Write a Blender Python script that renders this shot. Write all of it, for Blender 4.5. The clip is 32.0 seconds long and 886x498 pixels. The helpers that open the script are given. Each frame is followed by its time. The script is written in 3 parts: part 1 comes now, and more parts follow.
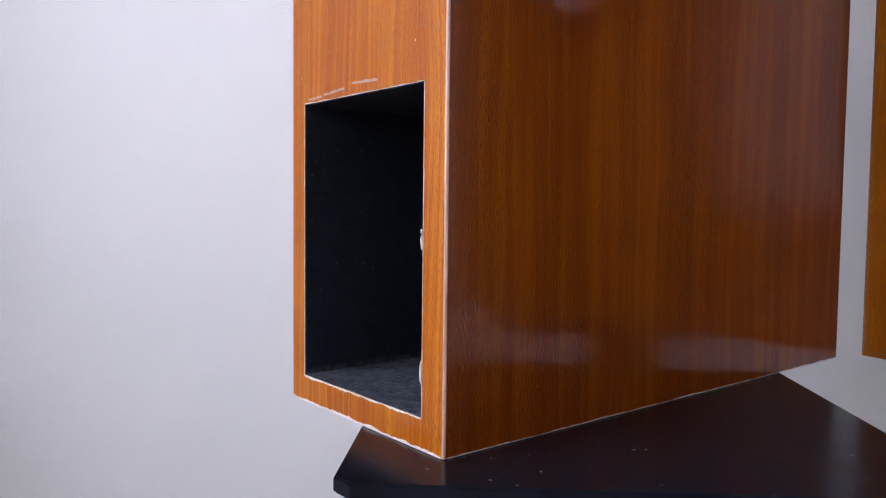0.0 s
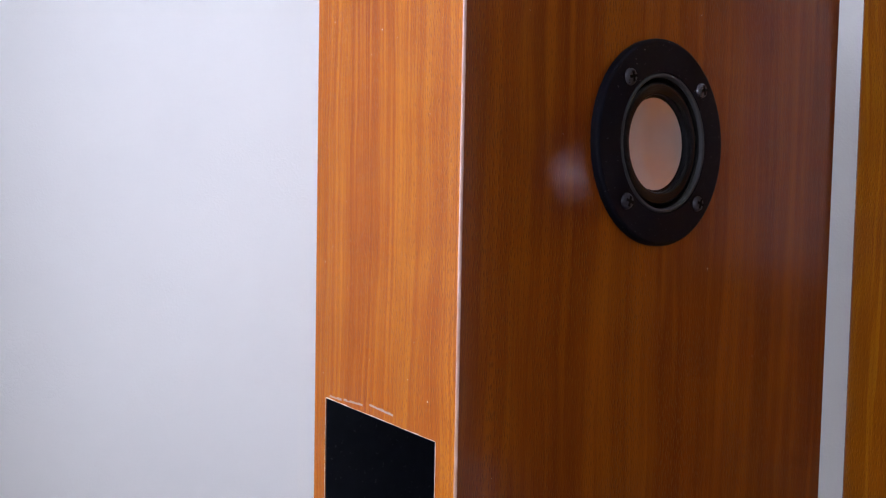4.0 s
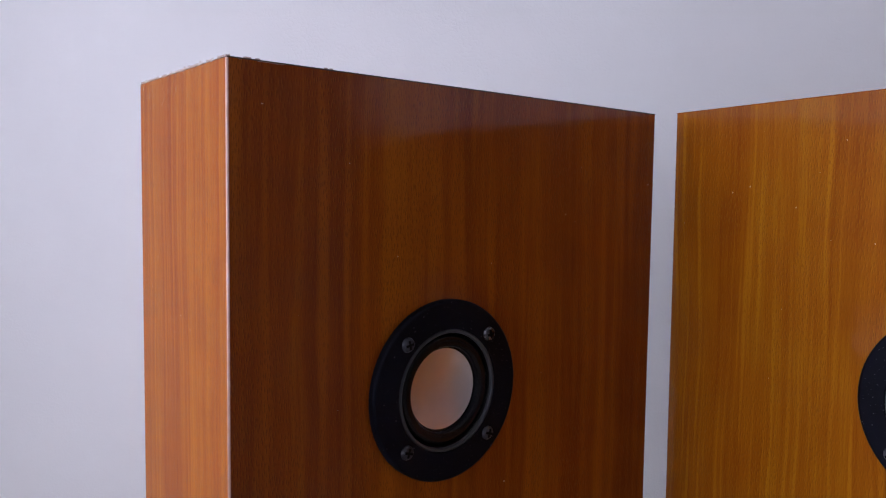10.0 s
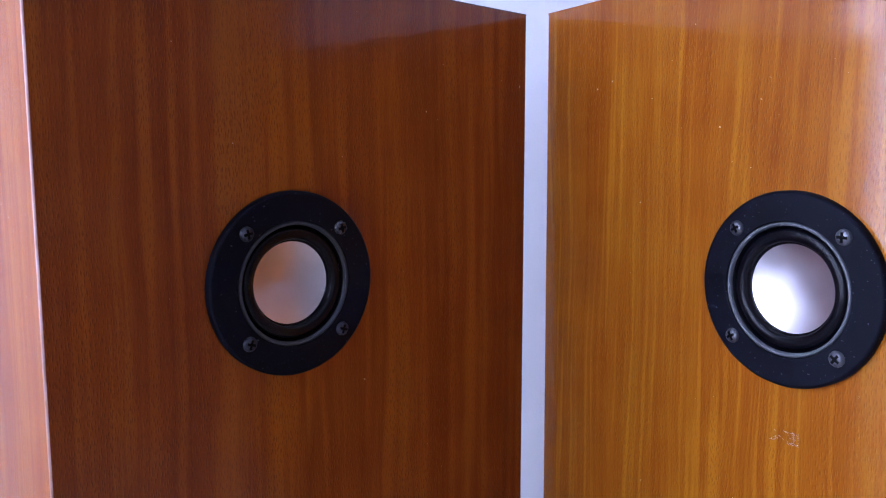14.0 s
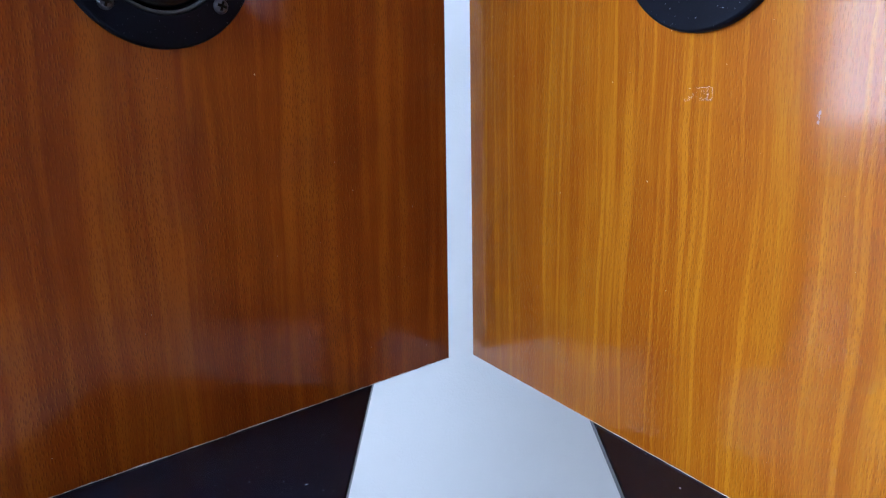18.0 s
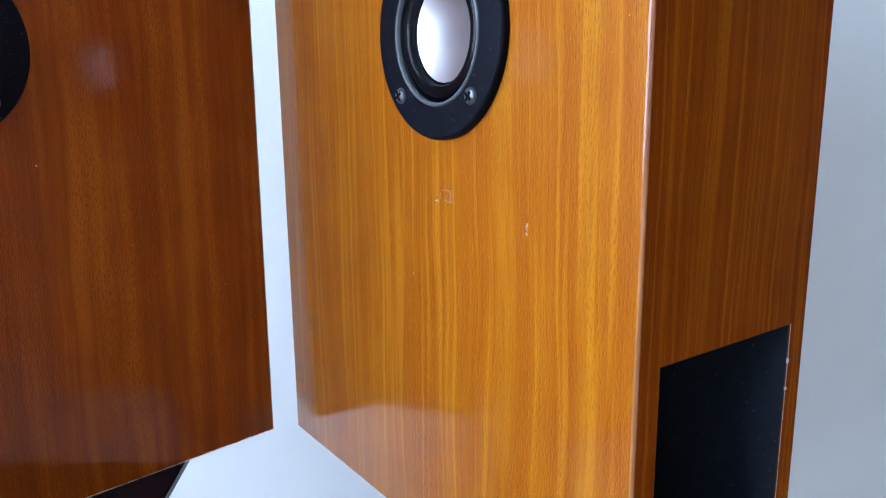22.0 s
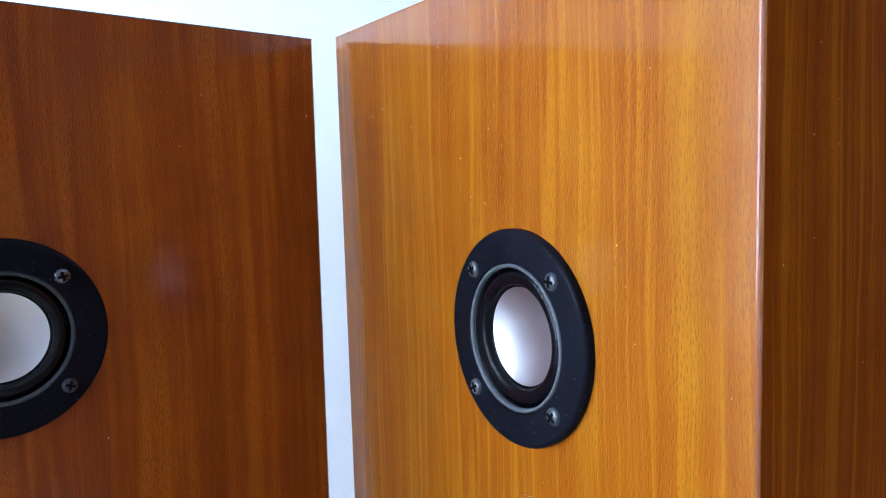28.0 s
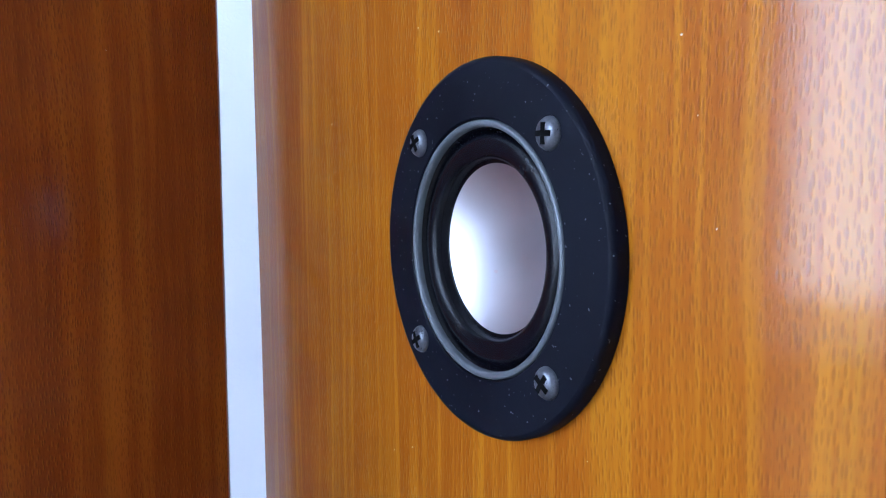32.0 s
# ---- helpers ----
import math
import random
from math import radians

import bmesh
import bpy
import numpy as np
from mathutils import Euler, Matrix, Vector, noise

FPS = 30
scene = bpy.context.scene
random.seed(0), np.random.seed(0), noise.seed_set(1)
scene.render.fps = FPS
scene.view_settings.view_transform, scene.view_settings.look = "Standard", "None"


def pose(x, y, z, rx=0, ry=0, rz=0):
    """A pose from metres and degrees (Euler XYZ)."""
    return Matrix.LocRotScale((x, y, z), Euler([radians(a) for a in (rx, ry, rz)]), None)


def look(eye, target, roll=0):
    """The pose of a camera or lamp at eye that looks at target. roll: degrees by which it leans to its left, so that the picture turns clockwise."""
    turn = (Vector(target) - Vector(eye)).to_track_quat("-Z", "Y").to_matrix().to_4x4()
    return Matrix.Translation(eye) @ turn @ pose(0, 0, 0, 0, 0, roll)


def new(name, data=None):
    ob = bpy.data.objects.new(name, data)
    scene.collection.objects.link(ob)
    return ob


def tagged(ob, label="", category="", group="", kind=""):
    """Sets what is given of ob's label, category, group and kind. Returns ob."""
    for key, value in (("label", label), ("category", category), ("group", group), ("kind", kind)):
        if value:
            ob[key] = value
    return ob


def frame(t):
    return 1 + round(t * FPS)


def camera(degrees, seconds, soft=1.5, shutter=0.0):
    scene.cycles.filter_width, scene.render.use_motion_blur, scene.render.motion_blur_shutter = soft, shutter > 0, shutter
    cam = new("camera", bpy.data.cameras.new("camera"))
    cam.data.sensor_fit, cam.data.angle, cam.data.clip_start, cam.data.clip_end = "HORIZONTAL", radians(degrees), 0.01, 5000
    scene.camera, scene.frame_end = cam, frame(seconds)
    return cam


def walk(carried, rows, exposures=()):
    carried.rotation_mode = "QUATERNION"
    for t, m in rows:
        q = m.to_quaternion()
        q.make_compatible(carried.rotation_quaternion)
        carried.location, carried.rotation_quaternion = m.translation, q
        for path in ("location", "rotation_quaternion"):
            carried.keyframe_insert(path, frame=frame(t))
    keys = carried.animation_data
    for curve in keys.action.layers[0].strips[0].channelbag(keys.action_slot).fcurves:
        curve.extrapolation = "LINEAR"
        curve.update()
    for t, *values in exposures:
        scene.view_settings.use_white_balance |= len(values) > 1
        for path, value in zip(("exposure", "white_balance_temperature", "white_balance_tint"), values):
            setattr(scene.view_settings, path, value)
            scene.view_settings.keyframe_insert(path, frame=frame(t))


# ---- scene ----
cam = camera(60.90, 32.0, soft=1.2)
PATH = [
    (0, (-0.2287, -0.4990, 0.6947), (-0.2833, 0.4978, 0.6370), 0.62),
    (0.5, (-0.2280, -0.5057, 0.7162), (-0.2865, 0.4913, 0.6662), 1.13),
    (1, (-0.2262, -0.5148, 0.7337), (-0.2868, 0.4828, 0.6976), 1.27),
    (1.5, (-0.2276, -0.5131, 0.7559), (-0.2767, 0.4852, 0.7232), 1.14),
    (2, (-0.2232, -0.5219, 0.7807), (-0.2826, 0.4753, 0.7363), 1.07),
    (2.5, (-0.2222, -0.5213, 0.7881), (-0.2810, 0.4766, 0.7635), 1.27),
    (3, (-0.2232, -0.5241, 0.8027), (-0.2884, 0.4733, 0.7716), 1.36),
    (3.5, (-0.2269, -0.5276, 0.8255), (-0.2890, 0.4693, 0.7766), 1.23),
    (5.5, (-0.2396, -0.5347, 0.8838), (-0.3038, 0.4622, 0.8378), 0.65),
    (6, (-0.2304, -0.5391, 0.9108), (-0.3157, 0.4557, 0.8549), 0.83),
    (6.5, (-0.2399, -0.5338, 0.9264), (-0.3142, 0.4615, 0.8644), 1.26),
    (7, (-0.2406, -0.5359, 0.9502), (-0.3231, 0.4581, 0.8779), 1.16),
    (7.5, (-0.2307, -0.5491, 0.9728), (-0.3317, 0.4439, 0.9112), 0.57),
    (8, (-0.2233, -0.5620, 0.9894), (-0.3299, 0.4309, 0.9378), 0.84),
    (8.5, (-0.1990, -0.5640, 0.9913), (-0.2978, 0.4297, 0.9387), 0.72),
    (9, (-0.1736, -0.5642, 0.9918), (-0.2582, 0.4304, 0.9324), 0.70),
    (9.5, (-0.1496, -0.5646, 0.9919), (-0.2106, 0.4314, 0.9265), 0.85),
    (10, (-0.1275, -0.5627, 0.9894), (-0.1722, 0.4340, 0.9228), 0.76),
    (10.5, (-0.1097, -0.5630, 0.9890), (-0.1475, 0.4338, 0.9191), 0.44),
    (11, (-0.0968, -0.5622, 0.9882), (-0.1248, 0.4344, 0.9117), 0.39),
    (11.5, (-0.0854, -0.5598, 0.9868), (-0.1077, 0.4367, 0.9058), 0.38),
    (12, (-0.0743, -0.5618, 0.9893), (-0.0890, 0.4347, 0.9064), 0.42),
    (12.5, (-0.0715, -0.5614, 0.9906), (-0.0736, 0.4347, 0.9024), 0.44),
    (13, (-0.0592, -0.5641, 0.9880), (-0.0714, 0.4324, 0.9049), -0.01),
    (13.5, (-0.0575, -0.5612, 0.9713), (-0.0630, 0.4341, 0.8751), -0.18),
    (14, (-0.0597, -0.5575, 0.9467), (-0.0579, 0.4362, 0.8338), -0.03),
    (14.5, (-0.0570, -0.5547, 0.9212), (-0.0553, 0.4364, 0.7878), -0.45),
    (15, (-0.0554, -0.5520, 0.9009), (-0.0610, 0.4340, 0.7343), -0.81),
    (15.5, (-0.0469, -0.5529, 0.8837), (-0.0659, 0.4326, 0.7147), -1.15),
    (17.5, (-0.0197, -0.5429, 0.8230), (-0.0350, 0.4319, 0.6003), -0.43),
    (18, (0.0017, -0.5406, 0.8147), (-0.0048, 0.4316, 0.5807), -0.83),
    (18.5, (0.0265, -0.5378, 0.8054), (0.0462, 0.4322, 0.5628), -0.47),
    (19, (0.0454, -0.5385, 0.8009), (0.0767, 0.4302, 0.5544), -0.18),
    (19.5, (0.0645, -0.5401, 0.7964), (0.1105, 0.4272, 0.5470), -0.23),
    (20, (0.0910, -0.5392, 0.7937), (0.1435, 0.4277, 0.5440), -0.28),
    (20.5, (0.1028, -0.5427, 0.8097), (0.1674, 0.4258, 0.5693), -0.44),
    (21, (0.1047, -0.5445, 0.8237), (0.1729, 0.4262, 0.5932), -0.41),
    (21.5, (0.1030, -0.5451, 0.8369), (0.1692, 0.4284, 0.6180), -0.34),
    (22, (0.1000, -0.5486, 0.8522), (0.1602, 0.4288, 0.6493), -0.40),
    (22.5, (0.1024, -0.5519, 0.8675), (0.1612, 0.4284, 0.6787), -0.69),
    (23, (0.1014, -0.5545, 0.8804), (0.1544, 0.4294, 0.7099), -0.72),
    (23.5, (0.0968, -0.5520, 0.8957), (0.1502, 0.4318, 0.7243), -0.53),
    (24, (0.0986, -0.5517, 0.9087), (0.1477, 0.4331, 0.7425), -0.37),
    (24.5, (0.0994, -0.5506, 0.9225), (0.1479, 0.4353, 0.7620), -0.03),
    (25, (0.0988, -0.5470, 0.9371), (0.1425, 0.4404, 0.7848), -0.04),
    (25.5, (0.0964, -0.5478, 0.9467), (0.1358, 0.4439, 0.8248), -0.22),
    (27.5, (0.0923, -0.5407, 0.9742), (0.1095, 0.4557, 0.8905), -1.36),
    (28, (0.0892, -0.5202, 0.9567), (0.0856, 0.4755, 0.8643), -1.35),
    (28.5, (0.0957, -0.4983, 0.9421), (0.1015, 0.4955, 0.8316), -1.35),
    (29, (0.1098, -0.4769, 0.9278), (0.1053, 0.5178, 0.8249), -1.72),
    (29.5, (0.1080, -0.4585, 0.9259), (0.1141, 0.5357, 0.8182), -0.66),
    (30, (0.1163, -0.4422, 0.9158), (0.1270, 0.5530, 0.8194), -0.34),
    (30.5, (0.1140, -0.4196, 0.9092), (0.1211, 0.5752, 0.8076), -0.49),
    (31, (0.1119, -0.4036, 0.9059), (0.1205, 0.5919, 0.8120), 0.06),
    (31.5, (0.1145, -0.3890, 0.8994), (0.1247, 0.6070, 0.8103), 0.37),
    (32, (0.1086, -0.3745, 0.8999), (0.1157, 0.6214, 0.8096), -0.06),
]
EXPOSURES = [(0.0, -0.88, 6600, 6), (3.5, -0.90, 6500, 5), (5.5, -1.32, 6450, 6), (9.0, -1.45, 6550, 10), (11.0, -1.16, 6200, 13), (13.0, -0.84, 5450, 18),
             (14.0, -0.65, 5250, 19), (15.5, -0.32, 5250, 9), (17.5, -0.24, 5300, -3), (19.0, -0.14, 5300, -5), (23.0, -0.08, 5400, -7), (28.0, -0.19, 5350, -6), (32.0, -0.33, 5050, -2)]
walk(cam, [(t, look(eye, target, roll)) for t, eye, target, roll in PATH], EXPOSURES)

# world, window light and exposure
world = bpy.data.worlds.new("sky")
scene.world = world
world.use_nodes = True
wn = world.node_tree
sky = wn.nodes.new("ShaderNodeTexSky")
sky.sky_type, sky.sun_disc = "NISHITA", False
sky.sun_elevation, sky.sun_rotation = radians(38), radians(200)
wn.links.new(sky.outputs[0], wn.nodes["Background"].inputs[0])
wn.nodes["Background"].inputs[1].default_value = 0.12

WINDOW_X, WIN_Y0, WIN_Y1, WIN_Z0, WIN_Z1 = -0.98, -1.53, -0.17, 0.64, 1.85
WALL_SPLIT_Y = -0.7


def area_lamp(name, m, sx, sy, watts, colour):
    lamp = bpy.data.lights.new(name, "AREA")
    lamp.shape, lamp.size, lamp.size_y, lamp.energy, lamp.color = "RECTANGLE", sx, sy, watts, colour
    ob = new(name, lamp)
    ob.matrix_world = m
    return ob


area_lamp("window_daylight", look((WINDOW_X - 0.16, (WIN_Y0 + WIN_Y1) / 2, (WIN_Z0 + WIN_Z1) / 2), (0, (WIN_Y0 + WIN_Y1) / 2, (WIN_Z0 + WIN_Z1) / 2)),
          WIN_Y1 - WIN_Y0, WIN_Z1 - WIN_Z0, 41, (0.80, 0.81, 1.0))


# ---------------------------------------------------------------- materials
class Nodes:
    """Short forms for building one material's node tree."""

    def __init__(self, name):
        self.mat = bpy.data.materials.new(name)
        self.mat.use_nodes = True
        self.t = self.mat.node_tree
        self.bsdf = self.t.nodes["Principled BSDF"]

    def put(self, socket, value):
        if isinstance(value, bpy.types.NodeSocket):
            self.t.links.new(value, socket)
        else:
            socket.default_value = value

    def math(self, op, a, b=0.0, clamp=False):
        n = self.t.nodes.new("ShaderNodeMath")
        n.operation, n.use_clamp = op, clamp
        self.put(n.inputs[0], a)
        self.put(n.inputs[1], b)
        return n.outputs[0]

    def object_xyz(self):
        c = self.t.nodes.new("ShaderNodeTexCoord")
        s = self.t.nodes.new("ShaderNodeSeparateXYZ")
        self.t.links.new(c.outputs["Object"], s.inputs[0])
        return c.outputs["Object"], s.outputs[0], s.outputs[1], s.outputs[2]

    def xyz(self, x, y, z):
        n = self.t.nodes.new("ShaderNodeCombineXYZ")
        for i, v in enumerate((x, y, z)):
            self.put(n.inputs[i], v)
        return n.outputs[0]

    def noise(self, vector, scale=1.0, detail=2.0, rough=0.5):
        n = self.t.nodes.new("ShaderNodeTexNoise")
        self.put(n.inputs["Vector"], vector)
        n.inputs["Scale"].default_value, n.inputs["Detail"].default_value, n.inputs["Roughness"].default_value = scale, detail, rough
        return n.outputs[0]

    def ramp(self, value, stops):
        n = self.t.nodes.new("ShaderNodeValToRGB")
        while len(n.color_ramp.elements) < len(stops):
            n.color_ramp.elements.new(0.5)
        for e, (at, col) in zip(n.color_ramp.elements, stops):
            e.position = at
            e.color = (col, col, col, 1) if isinstance(col, (int, float)) else (*col, 1)
        self.put(n.inputs[0], value)
        return n.outputs[0]

    def mix(self, f, a, b, blend="MIX"):
        n = self.t.nodes.new("ShaderNodeMix")
        n.data_type, n.blend_type = "RGBA", blend
        self.put(n.inputs[0], f)
        for sock, v in ((n.inputs[6], a), (n.inputs[7], b)):
            self.put(sock, v if isinstance(v, bpy.types.NodeSocket) else (*v, 1))
        return n.outputs[2]

    def bump(self, height, strength, distance, target="Normal"):
        n = self.t.nodes.new("ShaderNodeBump")
        n.inputs["Strength"].default_value, n.inputs["Distance"].default_value = strength, distance
        self.put(n.inputs["Height"], height)
        self.t.links.new(n.outputs[0], self.bsdf.inputs[target])
        return n

    def set(self, **values):
        for key, value in values.items():
            self.put(self.bsdf.inputs[key.replace("_", " ")], (*value, 1) if isinstance(value, tuple) and len(value) == 3 else value)
        return self

    def random(self):
        return self.t.nodes.new("ShaderNodeObjectInfo").outputs["Random"]


def veneer(name, seed, side, stripes, flecks, red, mid, gold, gloss, contrast, coat=(0.11, 0.16), worn=0.0, size=1.0, ior=1.5, lines=1.7):
    """Lacquered beech veneer: the grain runs up; across runs round the free edge. worn pales a rubbed edge and paints
    in its highlight.
    """
    n = Nodes(name)
    vec, x, y, z = n.object_xyz()
    across = n.math("ADD", n.math("SUBTRACT", n.math("MULTIPLY", x, side), y), seed)
    sway = n.noise(n.xyz(n.math("MULTIPLY", across, 14), n.math("MULTIPLY", z, 5.0), seed), 1, 2)
    across = n.math("ADD", across, n.math("MULTIPLY", n.math("SUBTRACT", sway, 0.5), 0.016))
    shiver = n.noise(n.xyz(n.math("MULTIPLY", across, 260), n.math("MULTIPLY", z, 95), seed + 21), 1, 1)
    wavy = n.math("ADD", across, n.math("MULTIPLY", n.math("SUBTRACT", shiver, 0.5), 0.0011))
    broad = n.noise(n.xyz(n.math("MULTIPLY", across, 34), n.math("MULTIPLY", z, 1.1), seed), 1, 2)
    bands = n.noise(n.xyz(n.math("MULTIPLY", wavy, stripes), n.math("MULTIPLY", z, 2.2), seed + 3), 1, 3, 0.6)
    fine = n.noise(n.xyz(n.math("MULTIPLY", wavy, 1100), n.math("MULTIPLY", z, 30), seed + 5), 1, 2)
    cloud = n.noise(vec, 26, 3)
    tone = n.math("ADD", n.math("MULTIPLY", broad, 0.36), n.math("MULTIPLY", bands, contrast))
    tone = n.math("ADD", tone, n.math("ADD", n.math("MULTIPLY", fine, 0.20), n.math("MULTIPLY", cloud, 0.15)))
    tone = n.math("SUBTRACT", tone, 0.005 + 0.5 * (contrast - 0.30))
    colour = n.ramp(tone, [(0.36, red), (0.51, mid), (0.63, gold), (0.74, [c * 1.12 for c in gold])])
    # narrow pale streaks of early wood
    streak = n.noise(n.xyz(n.math("MULTIPLY", wavy, stripes * lines), n.math("MULTIPLY", z, 4.0), seed + 14), 1, 1.5)
    colour = n.mix(n.math("MULTIPLY", n.ramp(streak, [(0.54, 0.0), (0.68, 1.0)]), 0.6), colour, [c * 1.18 for c in gold])
    # ray flecks: short dark spindles, pressed a little into the lacquer
    where = n.ramp(n.noise(n.xyz(n.math("MULTIPLY", across, 40), n.math("MULTIPLY", z, 7), seed + 9), 1, 2), [(0.34, 0.45), (0.58, 1.0)])
    spindles = []
    for k, (fu, fz, lo, hi, shift) in enumerate(((770, 165, 0.14, 0.30, 0.0), (1250, 260, 0.13, 0.27, 0.0), (770, 165, 0.14, 0.32, 0.00042))):
        cell = n.t.nodes.new("ShaderNodeTexVoronoi")
        cell.voronoi_dimensions = "2D"
        n.put(cell.inputs["Vector"], n.xyz(n.math("MULTIPLY", n.math("ADD", across, shift), fu * size), n.math("MULTIPLY", n.math("ADD", z, seed + k % 2), fz * size), 0.0))
        cell.inputs["Scale"].default_value = 1.0
        spindles.append(n.ramp(cell.outputs["Distance"], [(lo, 1.0), (hi, 0.0)]))
    dash = n.math("MAXIMUM", spindles[0], n.math("MULTIPLY", spindles[1], 0.55))
    amount = n.math("MULTIPLY", n.math("MULTIPLY", dash, where), flecks)
    # The shifted pale copy paints the lit side of each pressed fleck.
    colour = n.mix(n.math("MULTIPLY", n.math("MULTIPLY", spindles[2], where), flecks * 0.6), colour, [c * 1.3 for c in gold])
    colour = n.mix(amount, colour, [c * 0.55 for c in red])
    # Rubbed paleness, raised to stand in for the window's glint on the edge.
    if worn:
        rub = n.ramp(n.noise(n.xyz(n.math("MULTIPLY", x, 400), n.math("MULTIPLY", y, 400), n.math("MULTIPLY", z, 120)), 1, 3), [(0.3, 0.6), (0.65, 1.0)])
        colour = n.mix(n.math("MULTIPLY", rub, worn), colour, (0.74, 0.66, 0.64))
    peel = n.noise(vec, 380, 2)
    wave = n.noise(vec, 45, 1)
    n.bump(n.math("MULTIPLY", n.math("MULTIPLY", dash, where), -1.0), 0.35, 0.0003)
    n.bump(n.math("ADD", n.math("ADD", peel, n.math("MULTIPLY", wave, 1.5)), n.math("MULTIPLY", amount, -0.3)), 0.034, 0.0006, "Coat Normal")
    smear = n.noise(vec, 18, 4, 0.65)
    n.set(Base_Color=colour, Roughness=0.36, Coat_Weight=gloss, Coat_Roughness=n.ramp(smear, [(0.35, coat[0]), (0.7, coat[1])]), Coat_IOR=ior, Specular_IOR_Level=0.06 if gloss > 0.1 else 0.005)
    return n.mat


# Left broad panel's beech, darkened for the shade it stands in.
REDDISH_SHADE = (0.180, 0.0275, 0.0022), (0.250, 0.0485, 0.0032), (0.318, 0.083, 0.0045)
# Brighter copy of that beech for the slim side facing the window.
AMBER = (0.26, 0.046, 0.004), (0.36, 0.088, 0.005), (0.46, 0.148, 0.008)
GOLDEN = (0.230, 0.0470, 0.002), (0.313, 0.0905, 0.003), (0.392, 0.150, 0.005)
# Same beech, darkened for shade: this slim side faces away from the window.
UMBER_SHADE = (0.165, 0.023, 0.0008), (0.230, 0.046, 0.001), (0.300, 0.083, 0.002)
MAT_WIDE = [veneer("beech_veneer_broad_a_shaded", 1.3, 1, 110, 0.62, *REDDISH_SHADE, 0.78, 0.38, (0.09, 0.14), lines=0.8),
            veneer("beech_veneer_broad_b", 6.1, -1, 135, 0.44, *GOLDEN, 1.0, 0.28, (0.09, 0.125), ior=1.6)]
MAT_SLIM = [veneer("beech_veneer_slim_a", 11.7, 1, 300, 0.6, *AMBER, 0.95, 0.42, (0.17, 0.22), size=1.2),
            veneer("beech_veneer_slim_b_shaded", 17.2, -1, 280, 0.4, *UMBER_SHADE, 0.008, 0.42, (0.2, 0.24), size=1.2)]
MAT_EDGE = [veneer("rubbed_glint_edge_a", 11.7, 1, 340, 0.1, *AMBER, 1.0, 0.3, (0.12, 0.16), worn=0.42, ior=1.8),
            veneer("rubbed_glint_edge_b", 17.2, -1, 280, 0.1, *GOLDEN, 1.0, 0.3, (0.10, 0.14), worn=0.05, ior=1.8)]


def plain(name, colour, rough=0.5, metal=0.0, vary=0.15, scale=60.0, bump=0.0, dist=0.0005, **more):
    """One colour with fine and coarse variation."""
    n = Nodes(name)
    vec, x, y, z = n.object_xyz()
    g = n.math("ADD", n.math("MULTIPLY", n.noise(vec, scale, 3), 0.6), n.math("MULTIPLY", n.noise(vec, scale * 7, 2), 0.4))
    lo, hi = [c * (1 - vary) for c in colour], [min(1, c * (1 + vary)) for c in colour]
    n.set(Base_Color=n.ramp(g, [(0.3, lo), (0.7, hi)]), Roughness=n.ramp(g, [(0.3, rough * 0.85), (0.7, min(1, rough * 1.2))]), Metallic=metal, **more)
    if bump:
        n.bump(g, bump, dist)
    return n.mat


def dusty_black(name, colour, rough, speck, scale, thresh=0.76, gloss=0.3):
    """Black plastic or lacquer with a few grains of dust."""
    n = Nodes(name)
    vec, x, y, z = n.object_xyz()
    grain = n.ramp(n.noise(vec, scale, 1), [(thresh, 0.0), (thresh + 0.03, 1.0)])
    film = n.noise(vec, 30, 4, 0.6)
    n.set(Base_Color=n.mix(n.math("MULTIPLY", grain, speck), n.ramp(film, [(0.3, [c * 0.7 for c in colour]), (0.75, [c * 1.6 for c in colour])]), (0.35, 0.36, 0.40)),
          Roughness=n.ramp(film, [(0.3, rough * 0.8), (0.7, rough * 1.3)]), Specular_IOR_Level=gloss)
    n.bump(n.noise(vec, 900, 1), 0.05, 0.0003)
    return n.mat


def wallpaper():
    """White vinyl wallpaper with a blown, worm-like relief."""
    n = Nodes("white_wallpaper")
    vec, x, y, z = n.object_xyz()
    grain = n.noise(vec, 300, 2, 0.55)
    ridges = n.math("ABSOLUTE", n.math("SUBTRACT", n.noise(vec, 190, 1), 0.5))
    worms = n.ramp(ridges, [(0.0, 1.0), (0.07, 0.0)])
    where = n.ramp(n.noise(vec, 22, 2), [(0.38, 0.25), (0.6, 1.0)])
    h = n.math("ADD", n.math("MULTIPLY", n.math("MULTIPLY", worms, where), 0.8), n.math("MULTIPLY", grain, 0.5))
    soil = n.noise(vec, 5, 4, 0.6)
    spot = n.ramp(n.noise(vec, 9, 1), [(0.80, 0.0), (0.86, 1.0)])
    base = n.ramp(soil, [(0.3, (0.84, 0.84, 0.85)), (0.7, (0.88, 0.88, 0.885))])
    n.set(Base_Color=n.mix(n.math("MULTIPLY", spot, 0.10), base, (0.5, 0.45, 0.4)), Roughness=0.62, Specular_IOR_Level=0.3)
    n.bump(h, 0.15, 0.0012)
    return n.mat


